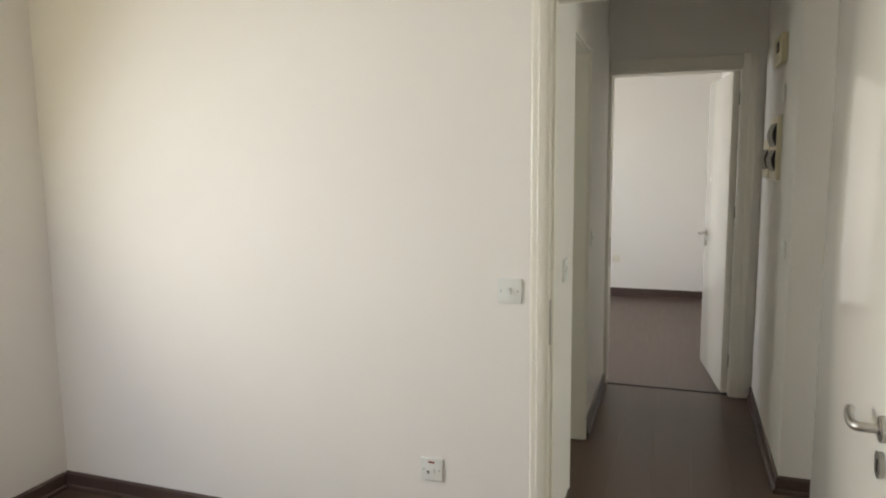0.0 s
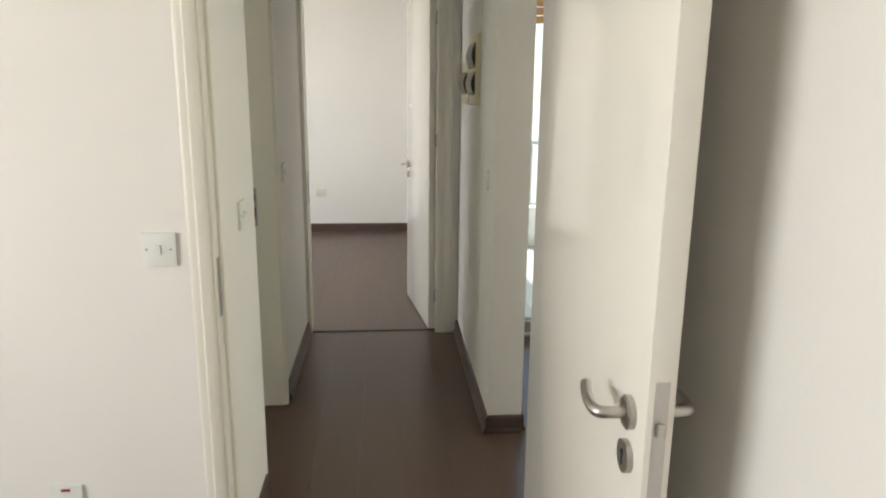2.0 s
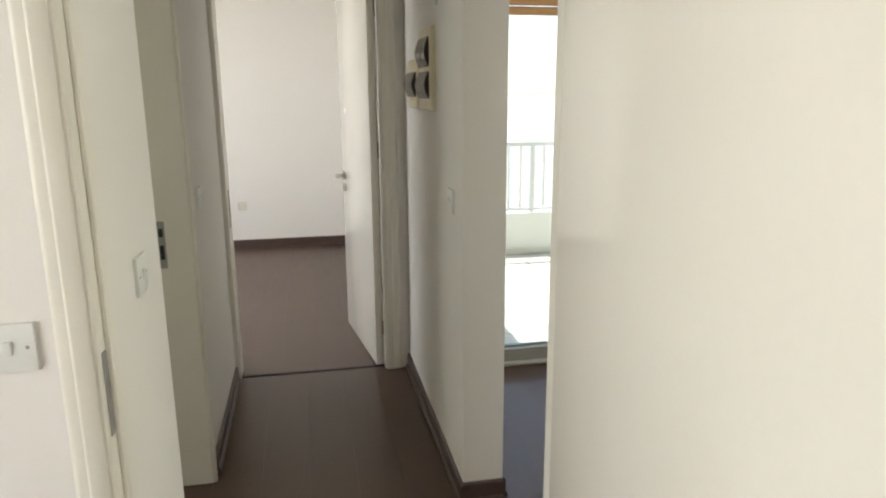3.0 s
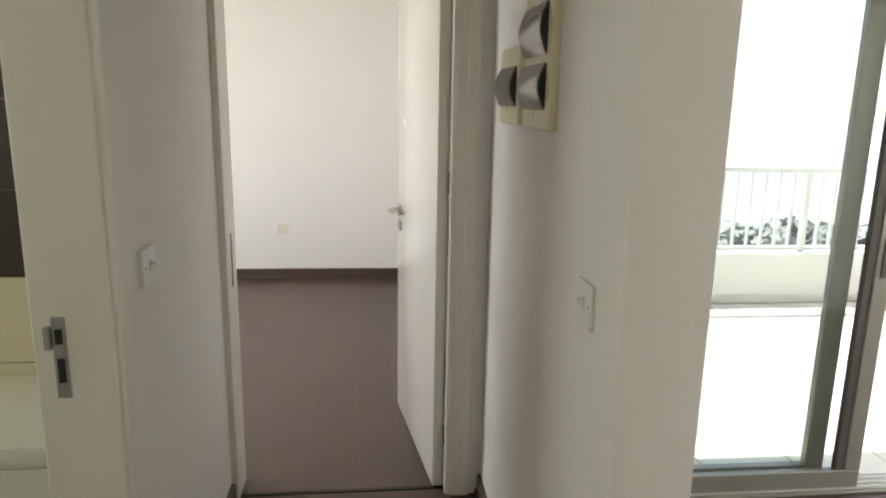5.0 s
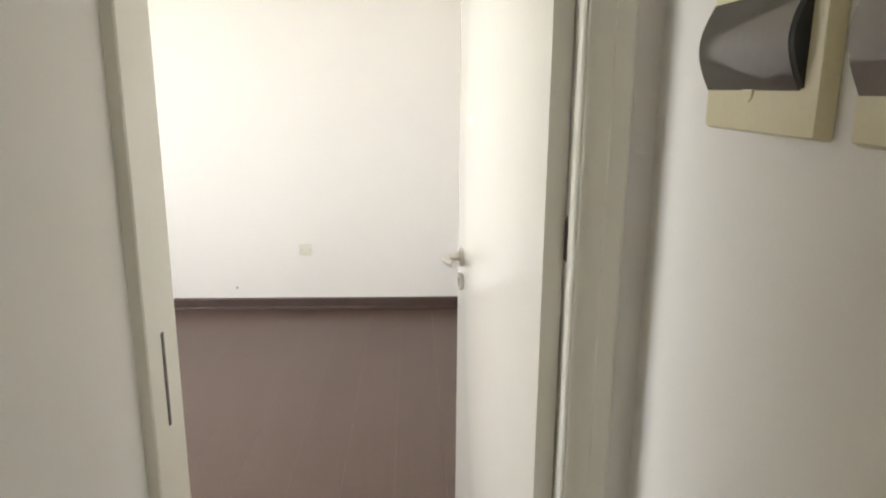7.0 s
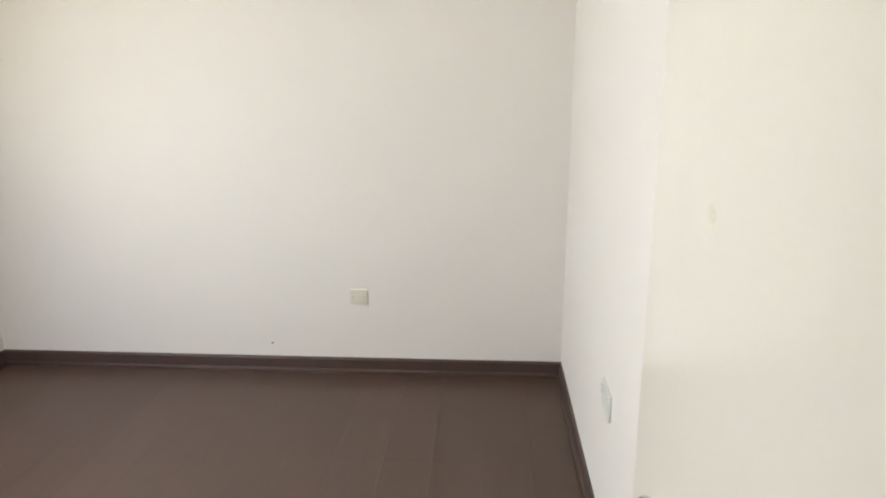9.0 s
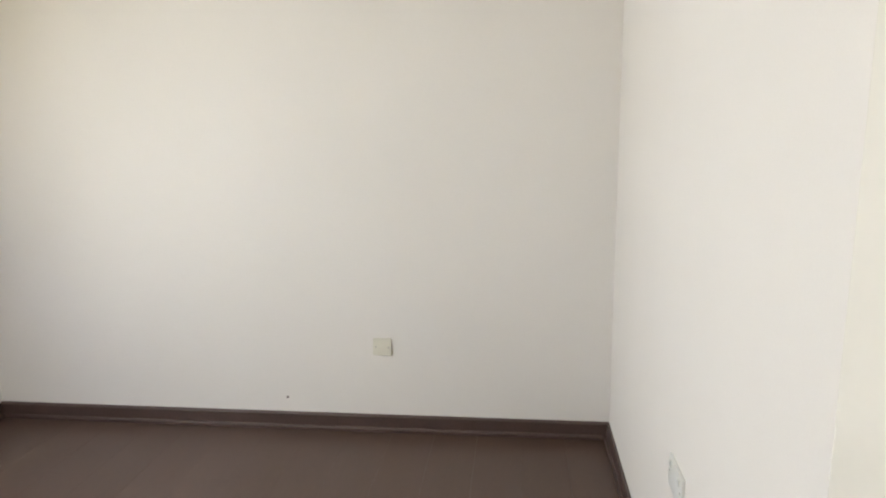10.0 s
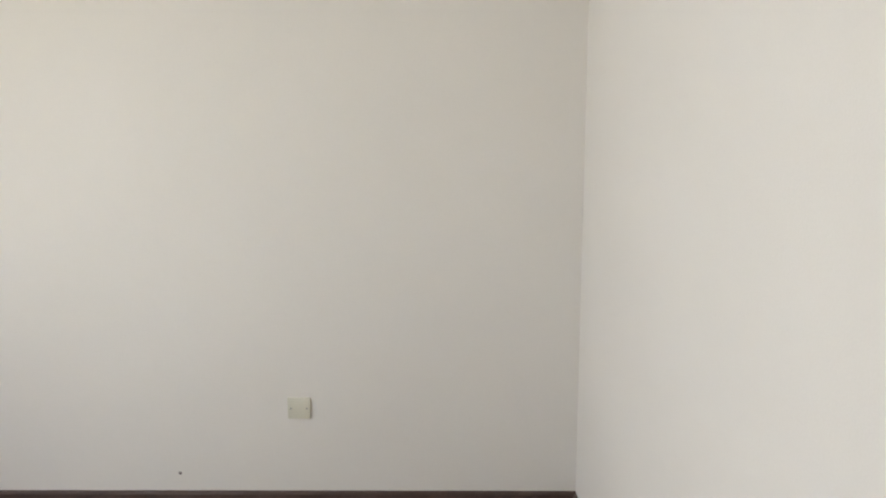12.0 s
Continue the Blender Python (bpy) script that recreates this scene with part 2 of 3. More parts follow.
def lining(name, along, a0, a1, d0, d1, head, label, sides=(1, 1), wide=(0.055, 0.055), faces=(1, 1), stop=True):
    """A door lining: two jambs and a head through the wall, with moulded architraves on its faces.
    along: 'x' or 'y'; a0, a1: clear opening; d0, d1: wall faces; wide: architrave widths at a0 and a1."""
    root = empty(name, pose((a0 + a1) / 2, (d0 + d1) / 2, 0) if along == "x" else pose((d0 + d1) / 2, (a0 + a1) / 2, 0),
                 label, "door frame", kind="structure")
    inv = root.matrix_world.inverted()

    def put(pname, rows, bevel=0.003):
        for r in rows:
            bm = bmesh.new()
            a, b, c, d, e, f = r
            box(bm, *((a, b, c, d, e, f) if along == "x" else (c, d, a, b, e, f)))
            soft(bm, bevel, 1)
            bm.transform(inv)
            part(pname, bm, FRAME, root, smooth=True)

    def moulding(e, s, w, face, sign, z0, z1):
        """An upright architrave: a splayed inner band, a small rounded nose, then a broad flat with an eased outer edge."""
        n = 0.52 * w
        section = [(0.0, 0.0045), (0.0, 0.0075), (0.003, 0.0100), (n * 0.5, 0.0130), (n - 0.003, 0.0160), (n, 0.0163), (n + 0.002, 0.0152), (n + 0.003, 0.0138),
                   (w - 0.010, 0.0150), (w - 0.004, 0.0145), (w - 0.001, 0.0125), (w, 0.009), (w, 0.0045)]
        if w < 0.045:
            section = [(0.0, 0.0045), (0.0, 0.010), (0.003, 0.0135), (w * 0.5, 0.015), (w - 0.003, 0.0135), (w, 0.010), (w, 0.0045)]
        bm = bmesh.new()
        ends = []
        for z in (z0, z1):
            row = []
            for u, d in section:
                p, v = e + s * (0.008 + u), face + sign * d
                row.append(bm.verts.new((p, v, z) if along == "x" else (v, p, z)))
            ends.append(row)
        for i in range(len(section)):
            j = (i + 1) % len(section)
            bm.faces.new((ends[0][i], ends[0][j], ends[1][j], ends[1][i]))
        bm.faces.new(ends[0])
        bm.faces.new(ends[1][::-1])
        bm.transform(inv)
        part("architrave", bm, FRAME, root, smooth=True)

    t = 0.032
    put("jamb", [(a0 - t, a0, d0 - 0.004, d1 + 0.004, 0.002, head), (a1, a1 + t, d0 - 0.004, d1 + 0.004, 0.002, head)])
    put("head_jamb", [(a0 - t, a1 + t, d0 - 0.004, d1 + 0.004, head, head + t)])
    mid = (d0 + d1) / 2
    if stop:
        put("door_stop", [(a0, a0 + 0.010, mid - 0.02, mid + 0.02, 0.002, head)], 0.002)
    for k, (face, sign) in enumerate(((d0, -1), (d1, 1))):
        if not faces[k]:
            continue
        for q, s in ((0, -1), (1, 1)):
            if sides[q]:
                moulding((a0, a1)[q], s, wide[q], face, sign, 0.002, head + 0.008 + wide[q])
        near, far = sorted((face + sign * 0.0045, face + sign * 0.016))
        put("architrave", [(a0 - 0.008, a1 + 0.008, near, far, head + 0.009, head + 0.008 + max(wide))])
    return root


fa = lining("door_frame_1", "x", -0.305, 0.565, YA, YA2, 2.03, "white painted moulded frame of the bedroom door", sides=(1, 1), wide=(0.055, 0.04), faces=(1, 0))
fb = lining("door_frame_2", "x", -0.322, 0.432, YC, YB0, 2.03, "white painted moulded frame of the end door", sides=(0, 1), wide=(0.01, 0.08), faces=(1, 0), stop=False)
fc = lining("door_frame_3", "y", 2.475, 3.132, -0.49, CL2, 2.03, "white painted frame of the bathroom door", wide=(0.0, 0.03), sides=(0, 1), faces=(0, 1))


def strike(root, x0, x1, y0, y1, z0, z1, label="steel strike plate with dark lock holes", metal=None):
    inv = root.matrix_world.inverted()
    bm = boxes((x0, x1, y0, y1, z0, z1))
    soft(bm, 0.0008, 1)
    bm.transform(inv)
    return part("strike_plate", bm, metal or DULL, root, label)


strike(fa, -0.3052, -0.3025, YA + 0.012, YA + 0.034, 0.86, 1.02)
strike(fb, -0.3222, -0.3195, 4.168, 4.178, 0.80, 0.99, "narrow dark strike plate slot", DARKALU)
st = strike(fc, -0.456, -0.430, 3.129, 3.1322, 0.862, 1.03)
inv_c = fc.matrix_world.inverted()
for z0, z1 in ((0.895, 0.945), (0.975, 1.005)):
    bm = boxes((-0.450, -0.436, 3.1272, 3.129, z0, z1))
    bm.transform(inv_c)
    part("lock_hole", bm, BLACK, fc, "dark lock hole in the strike plate")
bm = boxes((-0.468, -0.456, 3.118, 3.131, 0.965, 1.012))
soft(bm, 0.003)
bm.transform(inv_c)
part("strike_lip", bm, DULL, fc, "bent steel lip of the strike plate")

structure("threshold", soft(boxes((-0.326, 0.432, YC + 0.036, YC + 0.056, 0.0, 0.004)), 0.002, 1), BLACK,
          "thin dark floor joint strip under the doorway", "threshold")

# ---- door leaves ----


def lever(root, x, z, y, s, towards, label="brushed steel lever handle on a round rose"):
    """A lever handle with its rose, and the key rose below it; s: the side it stands out to."""
    bm = bmesh.new()
    cylinder(bm, (x, y + s * 0.005, z), (0, 1, 0), 0.026, 0.009, 32)
    cylinder(bm, (x, y + s * 0.0105, z), (0, 1, 0), 0.022, 0.002, 32)
    h = part("handle", bm, STEEL, root, label, smooth=True)
    bm = bmesh.new()
    pts = [(x, y + s * d, z) for d in (0.009, 0.03, 0.04)]
    pts += [(x + towards * 0.010 * (1 - math.cos(a)) * 1.6, y + s * (0.040 + 0.013 * math.sin(a)), z) for a in (0.5, 1.0, 1.5)]
    pts += [(x + towards * (0.02 + 0.076 * k / 8), y + s * (0.054 - 0.010 * (k / 8) ** 2), z + 0.004 * (k / 8) ** 2.2) for k in range(1, 9)]
    tube(bm, pts, 0.0095, 14)
    part("lever", bm, STEEL, h, smooth=True)
    bm = bmesh.new()
    cylinder(bm, (x, y + s * 0.005, z - 0.072), (0, 1, 0), 0.026, 0.009, 32)
    k = part("key_rose", bm, STEEL, root, "round steel keyhole rose", smooth=True)
    bm = bmesh.new()
    cylinder(bm, (x, y + s * 0.0098, z - 0.066), (0, 1, 0), 0.006, 0.001, 16)
    box(bm, x - 0.003, x + 0.003, y + s * 0.0094, y + s * 0.0102, z - 0.086, z - 0.068)
    part("keyhole", bm, BLACK, k)


def door_leaf(name, hinge, free, width, s, label, handle_z):
    """A flush door leaf standing open from hinge to free (plan points); its seen face has the normal s * local y."""
    d = Vector((free[0] - hinge[0], free[1] - hinge[1], 0)).normalized()
    n = Vector((0, 0, 1)).cross(d)
    m = Matrix((d, n, (0, 0, 1))).transposed().to_4x4()
    m.translation = (hinge[0], hinge[1], 0)
    root = empty(name, m, label, "door", kind="structure")
    a, b = sorted((0.0, -s * 0.040))
    bm = boxes((0, width, a, b, 0.008, 2.022))
    soft(bm, 0.002, 2)
    part("leaf", bm, DOOR, root, smooth=True)
    x = width - 0.062
    lever(root, x, handle_z, 0.0, s, -1)
    lever(root, x, handle_z, -s * 0.040, -s, -1)
    bm = boxes((width - 0.0005, width + 0.0018, min(-s * 0.010, -s * 0.030), max(-s * 0.010, -s * 0.030), handle_z - 0.135, handle_z + 0.075))
    lp = part("lock_plate", bm, STEEL, root, "narrow steel lock plate on the leaf edge")
    bm = boxes((width + 0.0018, width + 0.009, min(-s * 0.014, -s * 0.026), max(-s * 0.014, -s * 0.026), handle_z - 0.008, handle_z + 0.014))
    soft(bm, 0.002, 1)
    part("latch", bm, STEEL, lp, "protruding spring latch")
    for z in (0.22, 1.17, 1.86):
        bm = bmesh.new()
        cylinder(bm, (-0.008, -s * 0.044, z), (0, 0, 1), 0.007, 0.075, 14)
        cylinder(bm, (-0.008, -s * 0.044, z + 0.041), (0, 0, 1), 0.0045, 0.008, 12)
        part("hinge", bm, DARKALU, root, "small dark steel hinge", smooth=True)
    return root


door_leaf("door_1", (0.522, 1.838), (0.498, 0.94), 0.870, -1, "white flush bedroom door standing wide open", 0.979)
leaf_b = door_leaf("door_2", (0.390, 4.150), (0.285, 4.889), 0.752, 1, "white flush door open into the far room", 0.970)

bm = bmesh.new()
bmesh.ops.create_cone(bm, cap_ends=True, segments=20, radius1=0.006, radius2=0.0055, depth=0.0006,
                      matrix=Matrix.Translation((0.607, 0.0, 1.358)) @ pose(0, 0, 0, 0, 28, 0) @ Matrix.Diagonal((1.5, 1, 2.6, 1)) @ pose(0, 0, 0, 90))
part("scuff", bm, mat("grey_scuff", (0.75, 0.725, 0.63), 0.4, grain=0.08, scale=90), leaf_b, "faint grey smudge on the paint", smooth=True)

# ---- wall plates ----


def plate(name, m, w, h, label, material=PLASTIC, kind_of="switch", depth=0.009):
    """A wall plate in its own plane: local x across, z up, y out of the wall towards -y."""
    root = empty(name, m, label, kind_of)
    bm = boxes((-w / 2, w / 2, -depth, 0.0, -h / 2, h / 2))
    soft(bm, 0.003, 2)
    part("plate", bm, material, root, smooth=True)
    for x in (-w / 2 + 0.013, w / 2 - 0.013):
        bm = bmesh.new()
        cylinder(bm, (x, -depth - 0.0004, 0), (0, 1, 0), 0.0032, 0.001, 12)
        part("screw", bm, DULL, root, smooth=True)
    return root


def rocker(root, x, z, w, h, depth=0.010, material=PLASTIC):
    bm = bmesh.new()
    vs = box(bm, x - w / 2, x + w / 2, -depth - 0.005, -depth + 0.002, z - h / 2, z + h / 2)
    for v in vs:
        if v.co.y < -depth and v.co.z < z:
            v.co.y += 0.0035
    soft(bm, 0.001, 1)
    return part("rocker", bm, material, root)


SW = "white square one-gang light switch on the wall"
s1 = plate("light_switch", pose(-0.4415, YA, 1.049), 0.086, 0.086, SW)
rocker(s1, 0.0, 0.0, 0.012, 0.024)
s2 = plate("switched_outlet", pose(-0.740, YA, 0.350), 0.086, 0.086, "white fused outlet switch with small red flag", kind_of="outlet")
rocker(s2, 0.008, -0.004, 0.012, 0.022)
bm = boxes((-0.012, 0.012, -0.0112, -0.0098, 0.026, 0.033))
part("flag", bm, RED, s2, "dark red indicator flag")
bm = boxes((-0.018, -0.010, -0.0112, -0.0098, -0.016, -0.004))
part("mark", bm, GREYLID, s2)
s3 = plate("blank_plate", pose(-0.548, YB1, 0.408), 0.084, 0.080, "aged cream blank wall plate with two screws", AGED, "outlet")
s4 = plate("double_socket", pose(XR_B, 6.065, 0.51, 0, 0, -90), 0.146, 0.086, "white double socket low on the wall", kind_of="outlet")
for x in (-0.048, 0.048):
    rocker(s4, x, 0.024, 0.012, 0.018)
s5 = plate("light_switch", pose(CR, 2.992, 1.087, 0, 0, -90), 0.086, 0.086, "white square light switch on the passage wall")
rocker(s5, 0.0, 0.0, 0.012, 0.024)
s6 = plate("light_switch", pose(CL2, 3.36, 1.075, 0, 0, 90), 0.086, 0.086, "white light switch beside the bathroom door")
rocker(s6, 0.0, 0.0, 0.012, 0.024)
s7 = plate("light_switch", pose(CL, 2.217, 1.075, 0, 0, 90), 0.086, 0.086, "white light switch beside the bedroom door")
rocker(s7, 0.0, 0.0, 0.012, 0.024)
bm = bmesh.new()
cylinder(bm, (-1.006, YB1 - 0.001, 0.150), (0, 1, 0), 0.006, 0.003, 14)
tagged(finish("wall_plug", bm, GREYLID, True), "small grey plug hole low in the wall", "wall plug")

# ---- fuse boxes ----


def fuse_box(m, w, h, lids, label):
    """A shallow cream box with bowed dark lids; local x across, z up, -y out of the wall."""
    root = empty("fuse_box", m, label, "fuse box", "fuse boxes in the passage")
    bm = bmesh.new()
    vs = box(bm, -w / 2, w / 2, -0.020, 0, -h / 2, h / 2)
    for v in vs:
        if v.co.y < -0.01:
            v.co.x *= 0.955
            v.co.z *= 0.965
    soft(bm, 0.006, 2)
    part("casing", bm, CREAM, root, smooth=True)
    for x0, x1, z0, z1, dark in lids:
        bm = bmesh.new()
        n = 12
        rows = []
        for k in range(n + 1):
            f = k / n
            bulge = 0.020 + 0.017 * math.sin(math.pi * f) + 0.002
            rows.append([bm.verts.new((x, -y, z0 + (z1 - z0) * f)) for x, y in ((x0, bulge), (x1, bulge), (x1, 0.016), (x0, 0.016))])
        for a, b in zip(rows, rows[1:]):
            for i in range(4):
                bm.faces.new((a[i], a[(i + 1) % 4], b[(i + 1) % 4], b[i]))
        bm.faces.new(rows[0])
        bm.faces.new(rows[-1][::-1])
        lid = part("lid", bm, SMOKE if dark else GREYLID, root, "glossy smoked lid bowed outwards", smooth=True)
        # Near-black strip on the lid's end: the shade there is put in as colour.
        bm = bmesh.new()
        near_end = []
        for k in range(n + 1):
            f = k / n
            d = 0.0215 + 0.0165 * math.sin(math.pi * f)
            z = z0 + (z1 - z0) * (0.02 + 0.96 * f)
            near_end.append([bm.verts.new((x1 + e, -y, z)) for e, y in ((0.0003, 0.0162), (0.0003, d), (0.0065, d - 0.0015), (0.0065, 0.0162))])
        for a, b in zip(near_end, near_end[1:]):
            for i in range(4):
                bm.faces.new((a[i], a[(i + 1) % 4], b[(i + 1) % 4], b[i]))
        bm.faces.new(near_end[0])
        bm.faces.new(near_end[-1][::-1])
        part("lid_end", bm, BLACK, lid, "end of the lid with its shade painted black", smooth=True)
        bm = bmesh.new()
        cylinder(bm, ((x0 + x1) / 2, -0.020, z0 - 0.001), (0, 1, 0), 0.013, 0.005, 20)
        part("finger_catch", bm, CREAM, lid, "small round cream finger catch", smooth=True)
    return root


fuse_box(pose(CR, 3.417, 1.549, 0, 0, -90), 0.276, 0.322,
         [(-0.123, 0.094, -0.113, -0.009, 0), (-0.123, 0.094, 0.008, 0.122, 0)],
         "cream fuse box with two bowed grey lids on the wall")
fuse_box(pose(CR, 3.736, 1.496, 0, 0, -90), 0.270, 0.214, [(-0.122, 0.098, -0.056, 0.050, 1)],
         "smaller cream fuse box with one smoked lid on the wall")
up = empty("junction_box", pose(CR, 3.36, 2.02, 0, 0, -90), "cream junction box high on the passage wall", "junction box")
bm = boxes((-0.14, 0.14, -0.03, 0, -0.07, 0.07))
soft(bm, 0.006)
part("casing", bm, CREAM, up, smooth=True)
bm = boxes((-0.02, 0.06, -0.034, -0.028, -0.015, 0.035))
soft(bm, 0.002, 1)
part("window", bm, SMOKE, up, "small dark window of the box")
bell = plate("bell_push", pose(CR, 3.26, 1.81, 0, 0, -90), 0.05, 0.08, "small white bell plate on the passage wall", kind_of="bell push")
rocker(bell, 0, 0, 0.016, 0.016)

# ---- bathroom ----
bath = empty("bathtub", pose(-1.25, 3.85, 0), "cream white bathtub with a flat front panel", "bathtub")
bm = boxes((-0.72, 0.72, -0.275, 0.205, 0.0, 0.4615))
soft(bm, 0.004, 1)
part("front_panel", bm, ENAMEL, bath)
bm = bmesh.new()
box(bm, -0.74, 0.74, -0.280, 0.231, 0.462, 0.525)
soft(bm, 0.008, 2)
part("rim", bm, ENAMEL, bath, smooth=True)
bm = boxes((0.695, 0.70, -0.2785, -0.2752, 0.03, 0.43))
part("panel_groove", bm, GROUT, bath, "thin dark joint round the panel")

# ---- balcony door ----
sd = empty("sliding_door", pose(0.95, 4.0, 0), "grey aluminium sliding balcony door standing half open", "sliding door", kind="structure")


def sd_part(name, rows, material, parent=None, bevel=0.002, label=""):
    bm = boxes(*rows)
    soft(bm, bevel, 1)
    if parent is None or parent is sd:
        bm.transform(Matrix.Translation((-0.95, -4.0, 0)))
        return part(name, bm, material, sd, label)
    bm.transform(Matrix.Translation((-0.95, -4.0, 0)))
    return part(name, bm, material, parent, label)


sd_part("frame_jamb", [(0.802, 0.84, 3.99, 4.10, 0.0, 2.118)], ALU)
sd_part("frame_jamb", [(3.36, 3.398, 3.99, 4.10, 0.0, 2.118)], ALU)
sd_part("frame_head", [(0.842, 3.358, 3.99, 4.10, 2.07, 2.118)], ALU)
sd_part("frame_sill", [(0.842, 3.358, 3.99, 4.10, 0.0, 0.012)], ALU)
for y in (4.005, 4.035, 4.065, 4.09):
    sd_part("track", [(0.842, 3.358, y, y + 0.006, 0.0125, 0.026)], RAIL, bevel=0.001)
for x0, x1, y0, inner in ((0.845, 2.018, 3.996, 1), (0.845, 1.905, 4.052, 0)):
    y1 = y0 + 0.034
    sash = sd_part("sash", [(x0, x1, y0, y1, 0.028, 0.098)], ALU, label="grey aluminium sliding sash")
    sd_part("top_rail", [(x0, x1, y0, y1, 2.0, 2.066)], ALU, sash)
    sd_part("stile", [(x0, x0 + 0.06, y0, y1, 0.099, 1.999)], ALU, sash)
    sd_part("stile", [(x1 - (0.062 if inner else 0.075), x1, y0, y1, 0.099, 1.999)], ALU, sash)
    if inner:
        sd_part("gasket", [(x1 - 0.098, x1 - 0.066, y0 + 0.004, y1 - 0.002, 0.099, 1.999)], DARKALU, sash, label="dark brown brush seal")
        sd_part("lock", [(x1 - 0.045, x1 - 0.025, y0 - 0.006, y0 - 0.0005, 0.86, 1.0)], DARKALU, sash, label="dark recessed lock")
    pane = sd_part("pane", [(x0 + 0.058, x1 - 0.064, y0 + 0.014, y0 + 0.019, 0.097, 2.001)], TINTED, sash, 0.0005)
    pane.visible_shadow = False
bl = empty("roller_blind", pose(1.55, 3.93, 1.812), "orange brown wooden blind drawn up above the door", "blind")
for k in range(7):
    bm = boxes((-0.74, 0.46, -0.008, 0.008, 0.002 + k * 0.044, 0.042 + k * 0.044))
    soft(bm, 0.003, 1)
    part("slat", bm, WOOD, bl)
bm = boxes((-0.74, 0.46, -0.035, 0.054, 0.311, 0.39))
soft(bm, 0.004, 1)
part("headrail", bm, WOOD, bl)

# ---- windows out of view that let the daylight in ----


def window(name, m, w, h, label):
    root = empty(name, m, label, "window", kind="structure")
    for r in ((-w / 2, w / 2, -0.03, 0.03, 0, 0.05), (-w / 2, w / 2, -0.03, 0.03, h - 0.05, h), (-w / 2, -w / 2 + 0.05, -0.03, 0.03, 0.051, h - 0.051),
              (w / 2 - 0.05, w / 2, -0.03, 0.03, 0.051, h - 0.051), (-0.025, 0.025, -0.03, 0.03, 0.051, h - 0.051)):
        part("window_frame", soft(boxes(r), 0.003, 1), ALU, root)
    for x0, x1 in ((-w / 2 + 0.048, -0.023), (0.023, w / 2 - 0.048)):
        p = part("pane", boxes((x0, x1, -0.003, 0.003, 0.048, h - 0.048)), GLASS, root)
        p.visible_shadow = False
    return root


window("window_1", pose(XA - 0.065, 0.1, 0.85, 0, 0, 90), 1.8, 1.3, "grey aluminium two-pane window out of view, added for its daylight")
window("window_2", pose(XL - 0.07, 5.45, 0.85, 0, 0, 90), 1.6, 1.25, "grey aluminium two-pane window out of view, added for its daylight")

# Made-up window round the living area fill lamp, never in view.
window("living_fill_window", pose(5.06, 3.0, 0.9, 0, 0, 90), 1.2, 1.3, "grey aluminium two-pane window out of view, added for its daylight")
# Unseen window, assumed so that the bathroom fill lamp has an opening.
window("bath_fill_window", pose(XL - 0.07, 3.0, 1.25, 0, 0, 90), 0.8, 0.7, "small bathroom window out of view, added to let in fill light")

# ---- balcony and outdoors ----
balcony = structure("balcony_floor", boxes((CR2, 4.1, YC, 6.62, -0.2, -0.012)), GROUT, "pale sunlit balcony floor tiles", "floor")
structure("balcony_wall", boxes((CR2, 4.1, 6.50, 6.62, 0.0, 0.375)), RENDER, "low white rendered balcony parapet", "parapet")
structure("side_wall", boxes((3.97, 4.1, YC, 6.49, 0.0, 2.6)), RENDER, "white rendered balcony side wall", "wall")
# Overhead slab added out of view; its depth keeps sun off the living floor.
structure("sun_block_slab", boxes((CR2, 4.1, YC, 5.35, 2.62, 2.8)), RENDER, "white unseen slab added over the balcony to block the sun", "roof")
structure("trim_1", boxes((CR2, 3.957, 6.488, 6.499, 0.0, 0.06)), STONE, "pale tile skirting along the balcony parapet", "trim")
structure("trim_2", boxes((3.958, 3.969, YC, 6.499, 0.0, 0.06)), TAN, "tan tile skirting along the balcony side wall", "trim")
rail = empty("balcony_railing", pose(2.4, 6.56, 0.375), "white painted metal railing on the parapet", "railing")
for z0, z1 in ((0.02, 0.05), (0.60, 0.64)):
    part("rail", soft(boxes((-1.68, 1.68, -0.018, 0.018, z0, z1)), 0.004, 1), RAIL, rail)
bar_mesh = None
for k in range(31):
    x = -1.65 + k * 0.11
    wide = k in (0, 12, 24, 30)
    if wide:
        part("post", soft(boxes((x - 0.022, x + 0.022, -0.017, 0.017, 0.0, 0.598)), 0.002, 1), RAIL, rail)
        continue
    if bar_mesh is None:
        b0 = part("bar", boxes((-0.009, 0.009, -0.009, 0.009, 0.051, 0.598)), RAIL, rail)
        bar_mesh = b0.data
        b0.location.x = x
    else:
        ob = new("bar", bar_mesh)
        ob.parent = rail
        ob.location.x = x
for y in (5.99, 5.80):
    tagged(finish("air_brick", soft(boxes((3.955, 3.985, y - 0.035, y + 0.035, 1.70, 1.86)), 0.004, 1), BRICKRED),
           "small terracotta air brick in the balcony wall", "air brick")
pot = empty("wall_pot", pose(3.90, 5.80, 1.17), "small pink flower pot hung on the balcony wall", "flower pot")
bm = bmesh.new()
bmesh.ops.create_cone(bm, cap_ends=True, segments=20, radius1=0.045, radius2=0.062, depth=0.11)
part("pot", bm, mat("pink_glaze", (0.60, 0.36, 0.40), 0.4), pot, smooth=True)
bm = bmesh.new()
tube(bm, [(0.0, 0, 0.02), (0.068, 0, 0.02)], 0.01, 8)
part("bracket", bm, DULL, pot)

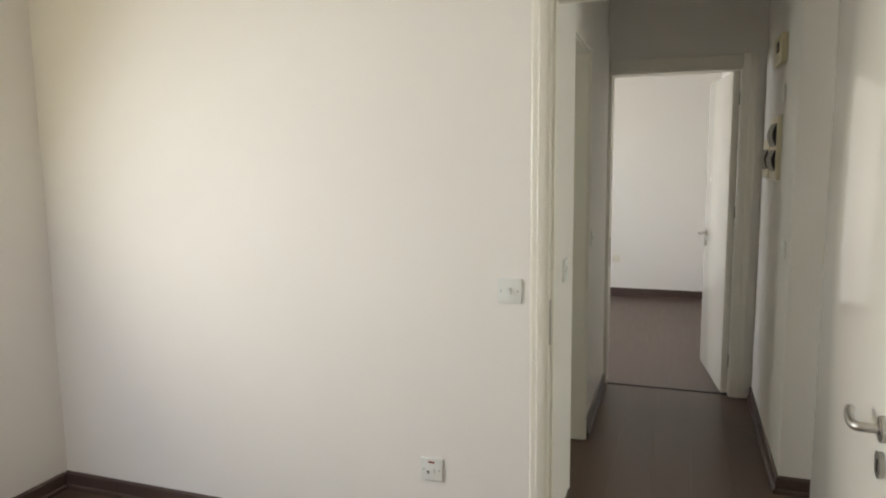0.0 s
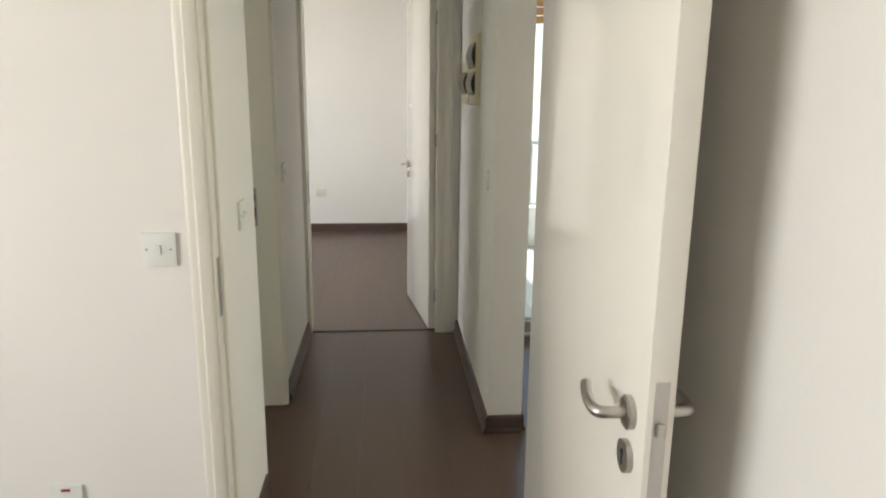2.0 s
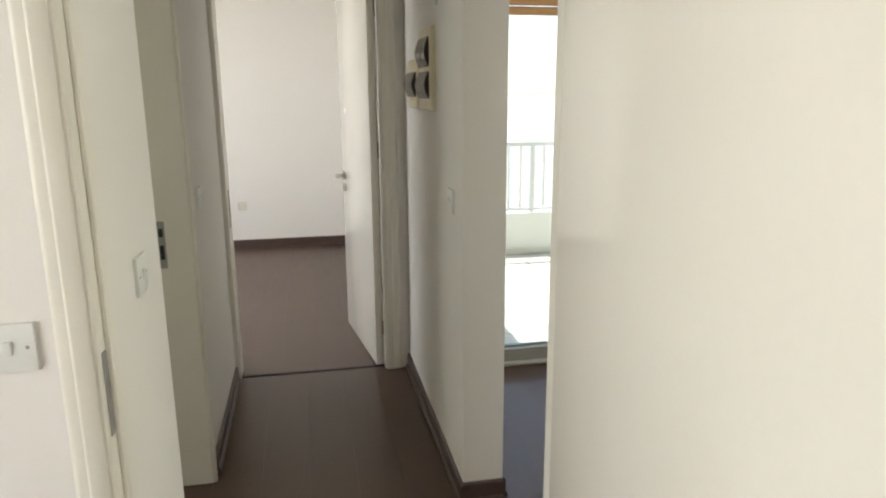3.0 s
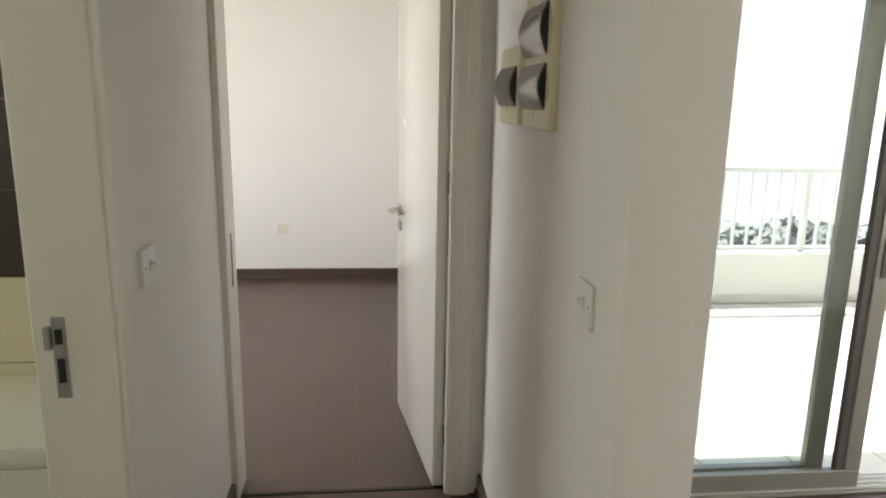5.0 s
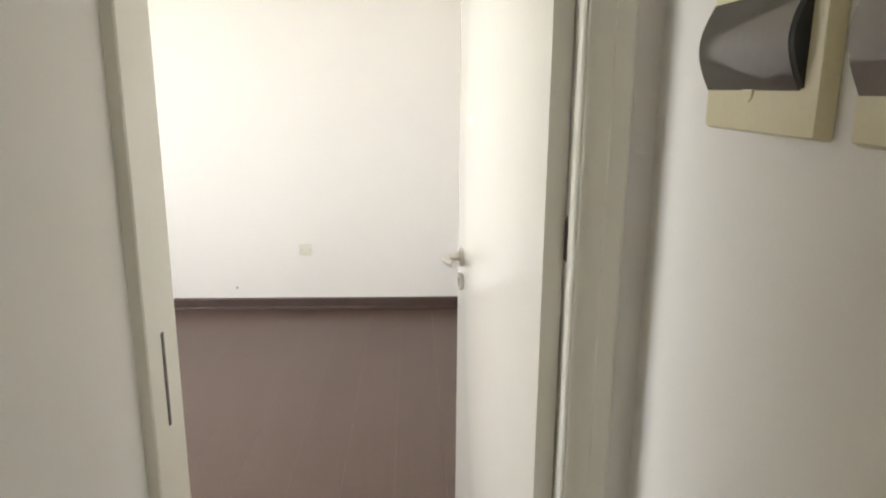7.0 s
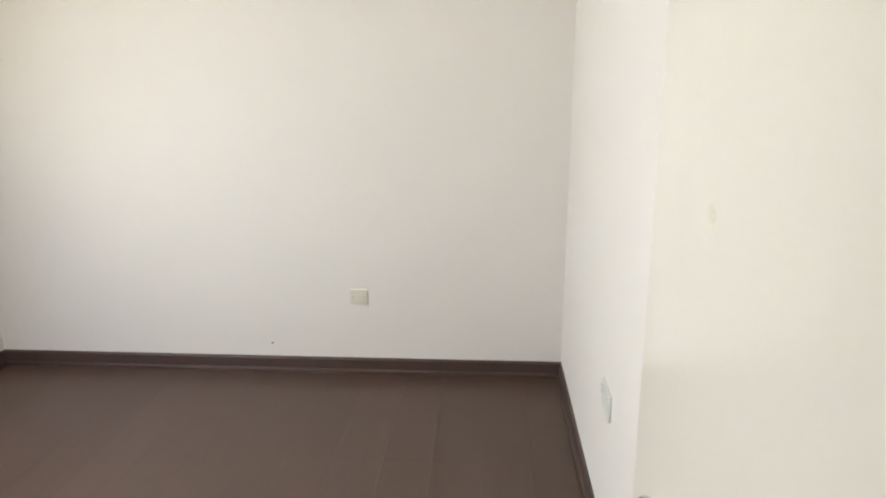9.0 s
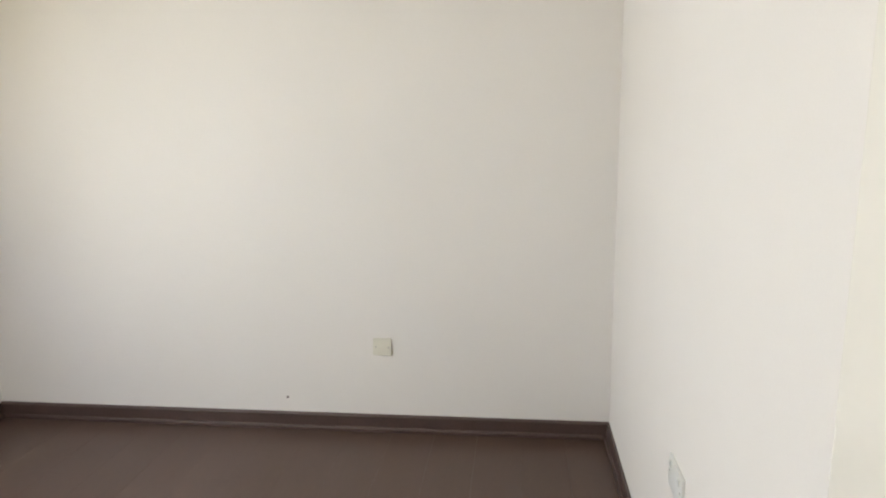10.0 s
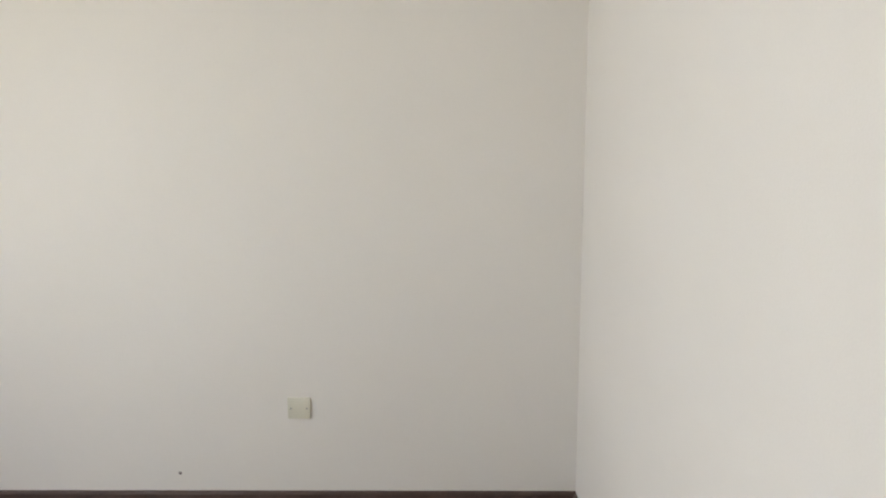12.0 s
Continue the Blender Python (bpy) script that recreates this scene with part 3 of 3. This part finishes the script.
structure("ground", boxes((-900, 900, -900, 900, -6.4, -6.2)), EARTH, "ground below the flat, paled for outdoor glare", "ground")
rng = random.Random(4)
bm = bmesh.new()
for k in range(2600):
    cx = rng.uniform(14.5, 25.0)
    cy = 31 + rng.gauss(0, 0.8)
    crown = 1.45 + 0.75 * math.sin((cx - 15.5) * 0.32) + 0.2 * math.sin(cx * 2.3)
    cz = -6.1 + crown * rng.random() ** 0.7
    m = Matrix.LocRotScale((cx, cy, cz), Euler((rng.uniform(-0.7, 0.9), rng.uniform(-0.8, 0.8), rng.uniform(0, 6.3))), (rng.uniform(0.15, 0.36), rng.uniform(0.15, 0.36), 1))
    vs = [bm.verts.new(m @ Vector(p)) for p in ((-1, -0.4, 0), (1, -0.4, 0), (0.3, 1, 0.1))]
    bm.faces.new(vs)
tagged(finish("shrubs", bm, LEAF), "grey-green shrubs far below the balcony, paled for glare", "shrubs", kind="stuff")

# ---- tiles and planks ----
shared = {}


def piece(name, size, m, material, parent, bevel=0.0015):
    key = (name, material.name) + tuple(round(s, 4) for s in size)
    if key not in shared:
        bm = bmesh.new()
        a, b, c = size
        vs = [bm.verts.new((x, y, 0)) for x, y in ((0, 0), (a, 0), (a, b), (0, b))]
        lo = [bm.verts.new((v.co.x, v.co.y, -c)) for v in vs]
        e = bevel
        hi = [bm.verts.new((x, y, e)) for x, y in ((e, e), (a - e, e), (a - e, b - e), (e, b - e))]
        bm.faces.new(hi)
        for i in range(4):
            j = (i + 1) % 4
            bm.faces.new((vs[i], vs[j], hi[j], hi[i]))
            bm.faces.new((lo[i], lo[j], vs[j], vs[i]))
        bmesh.ops.recalc_face_normals(bm, faces=bm.faces)
        me = bpy.data.meshes.new(name)
        bm.to_mesh(me)
        bm.free()
        me.materials.append(material)
        shared[key] = me
    ob = new(name, shared[key])
    ob.parent = parent
    ob.matrix_world = m
    return ob


def planks(x0, x1, y0, y1):
    """Planks along y, with staggered ends."""
    n = max(1, round((x1 - x0) / 0.195))
    w = (x1 - x0) / n
    length = 1.29
    for i in range(n):
        y = y0 - rng.choice((0.0, 0.32, 0.64, 0.96))
        while y < y1 - 0.01:
            a, b = max(y, y0), min(y + length, y1)
            if b - a > 0.02:
                piece("plank", (w - 0.0003, b - a - 0.0003, 0.007), pose(x0 + i * w, a, -0.0002), PLANK, floor, 0.0002)
            y += length


planks(XL, XR_B, YB0, YB1)
planks(-0.337, 0.434, YC + 0.056, YB0)
planks(CL2, CR, YA2, YC + 0.036)
planks(CR, 5.0, YA2, 2.818)
planks(CR2, 5.0, 2.818, 3.985)
planks(-0.307, 0.567, YA, YA2)
planks(XA, 0.672, -2.58, YA)
planks(XL, CL2, YA2, YC)

north = structure("wall_12", boxes((XL, -0.49, 4.088, YC, 0, H)), GROUT, "bathroom wall of beige and dark brown tiles", "wall")
z = 0.0
for h, mt in ((0.25, BEIGE), (0.32, BEIGE), (0.295, BEIGE), (0.285, BROWN), (0.285, BROWN), (0.285, BROWN), (0.30, BEIGE), (0.30, BEIGE), (0.28, BEIGE)):
    for k in range(10):
        piece("tile", (0.197, h - 0.003, 0.004), pose(-0.495 - 0.2 * (k + 1), 4.083, z, 90, 0, 0), mt, north)
    z += h
for i in range(8):
    for j in range(6):
        piece("tile", (0.396, 0.391, 0.006), pose(CR2 + 0.005 + i * 0.4, YC + 0.003 + j * 0.395, -0.004), STONE, balcony)
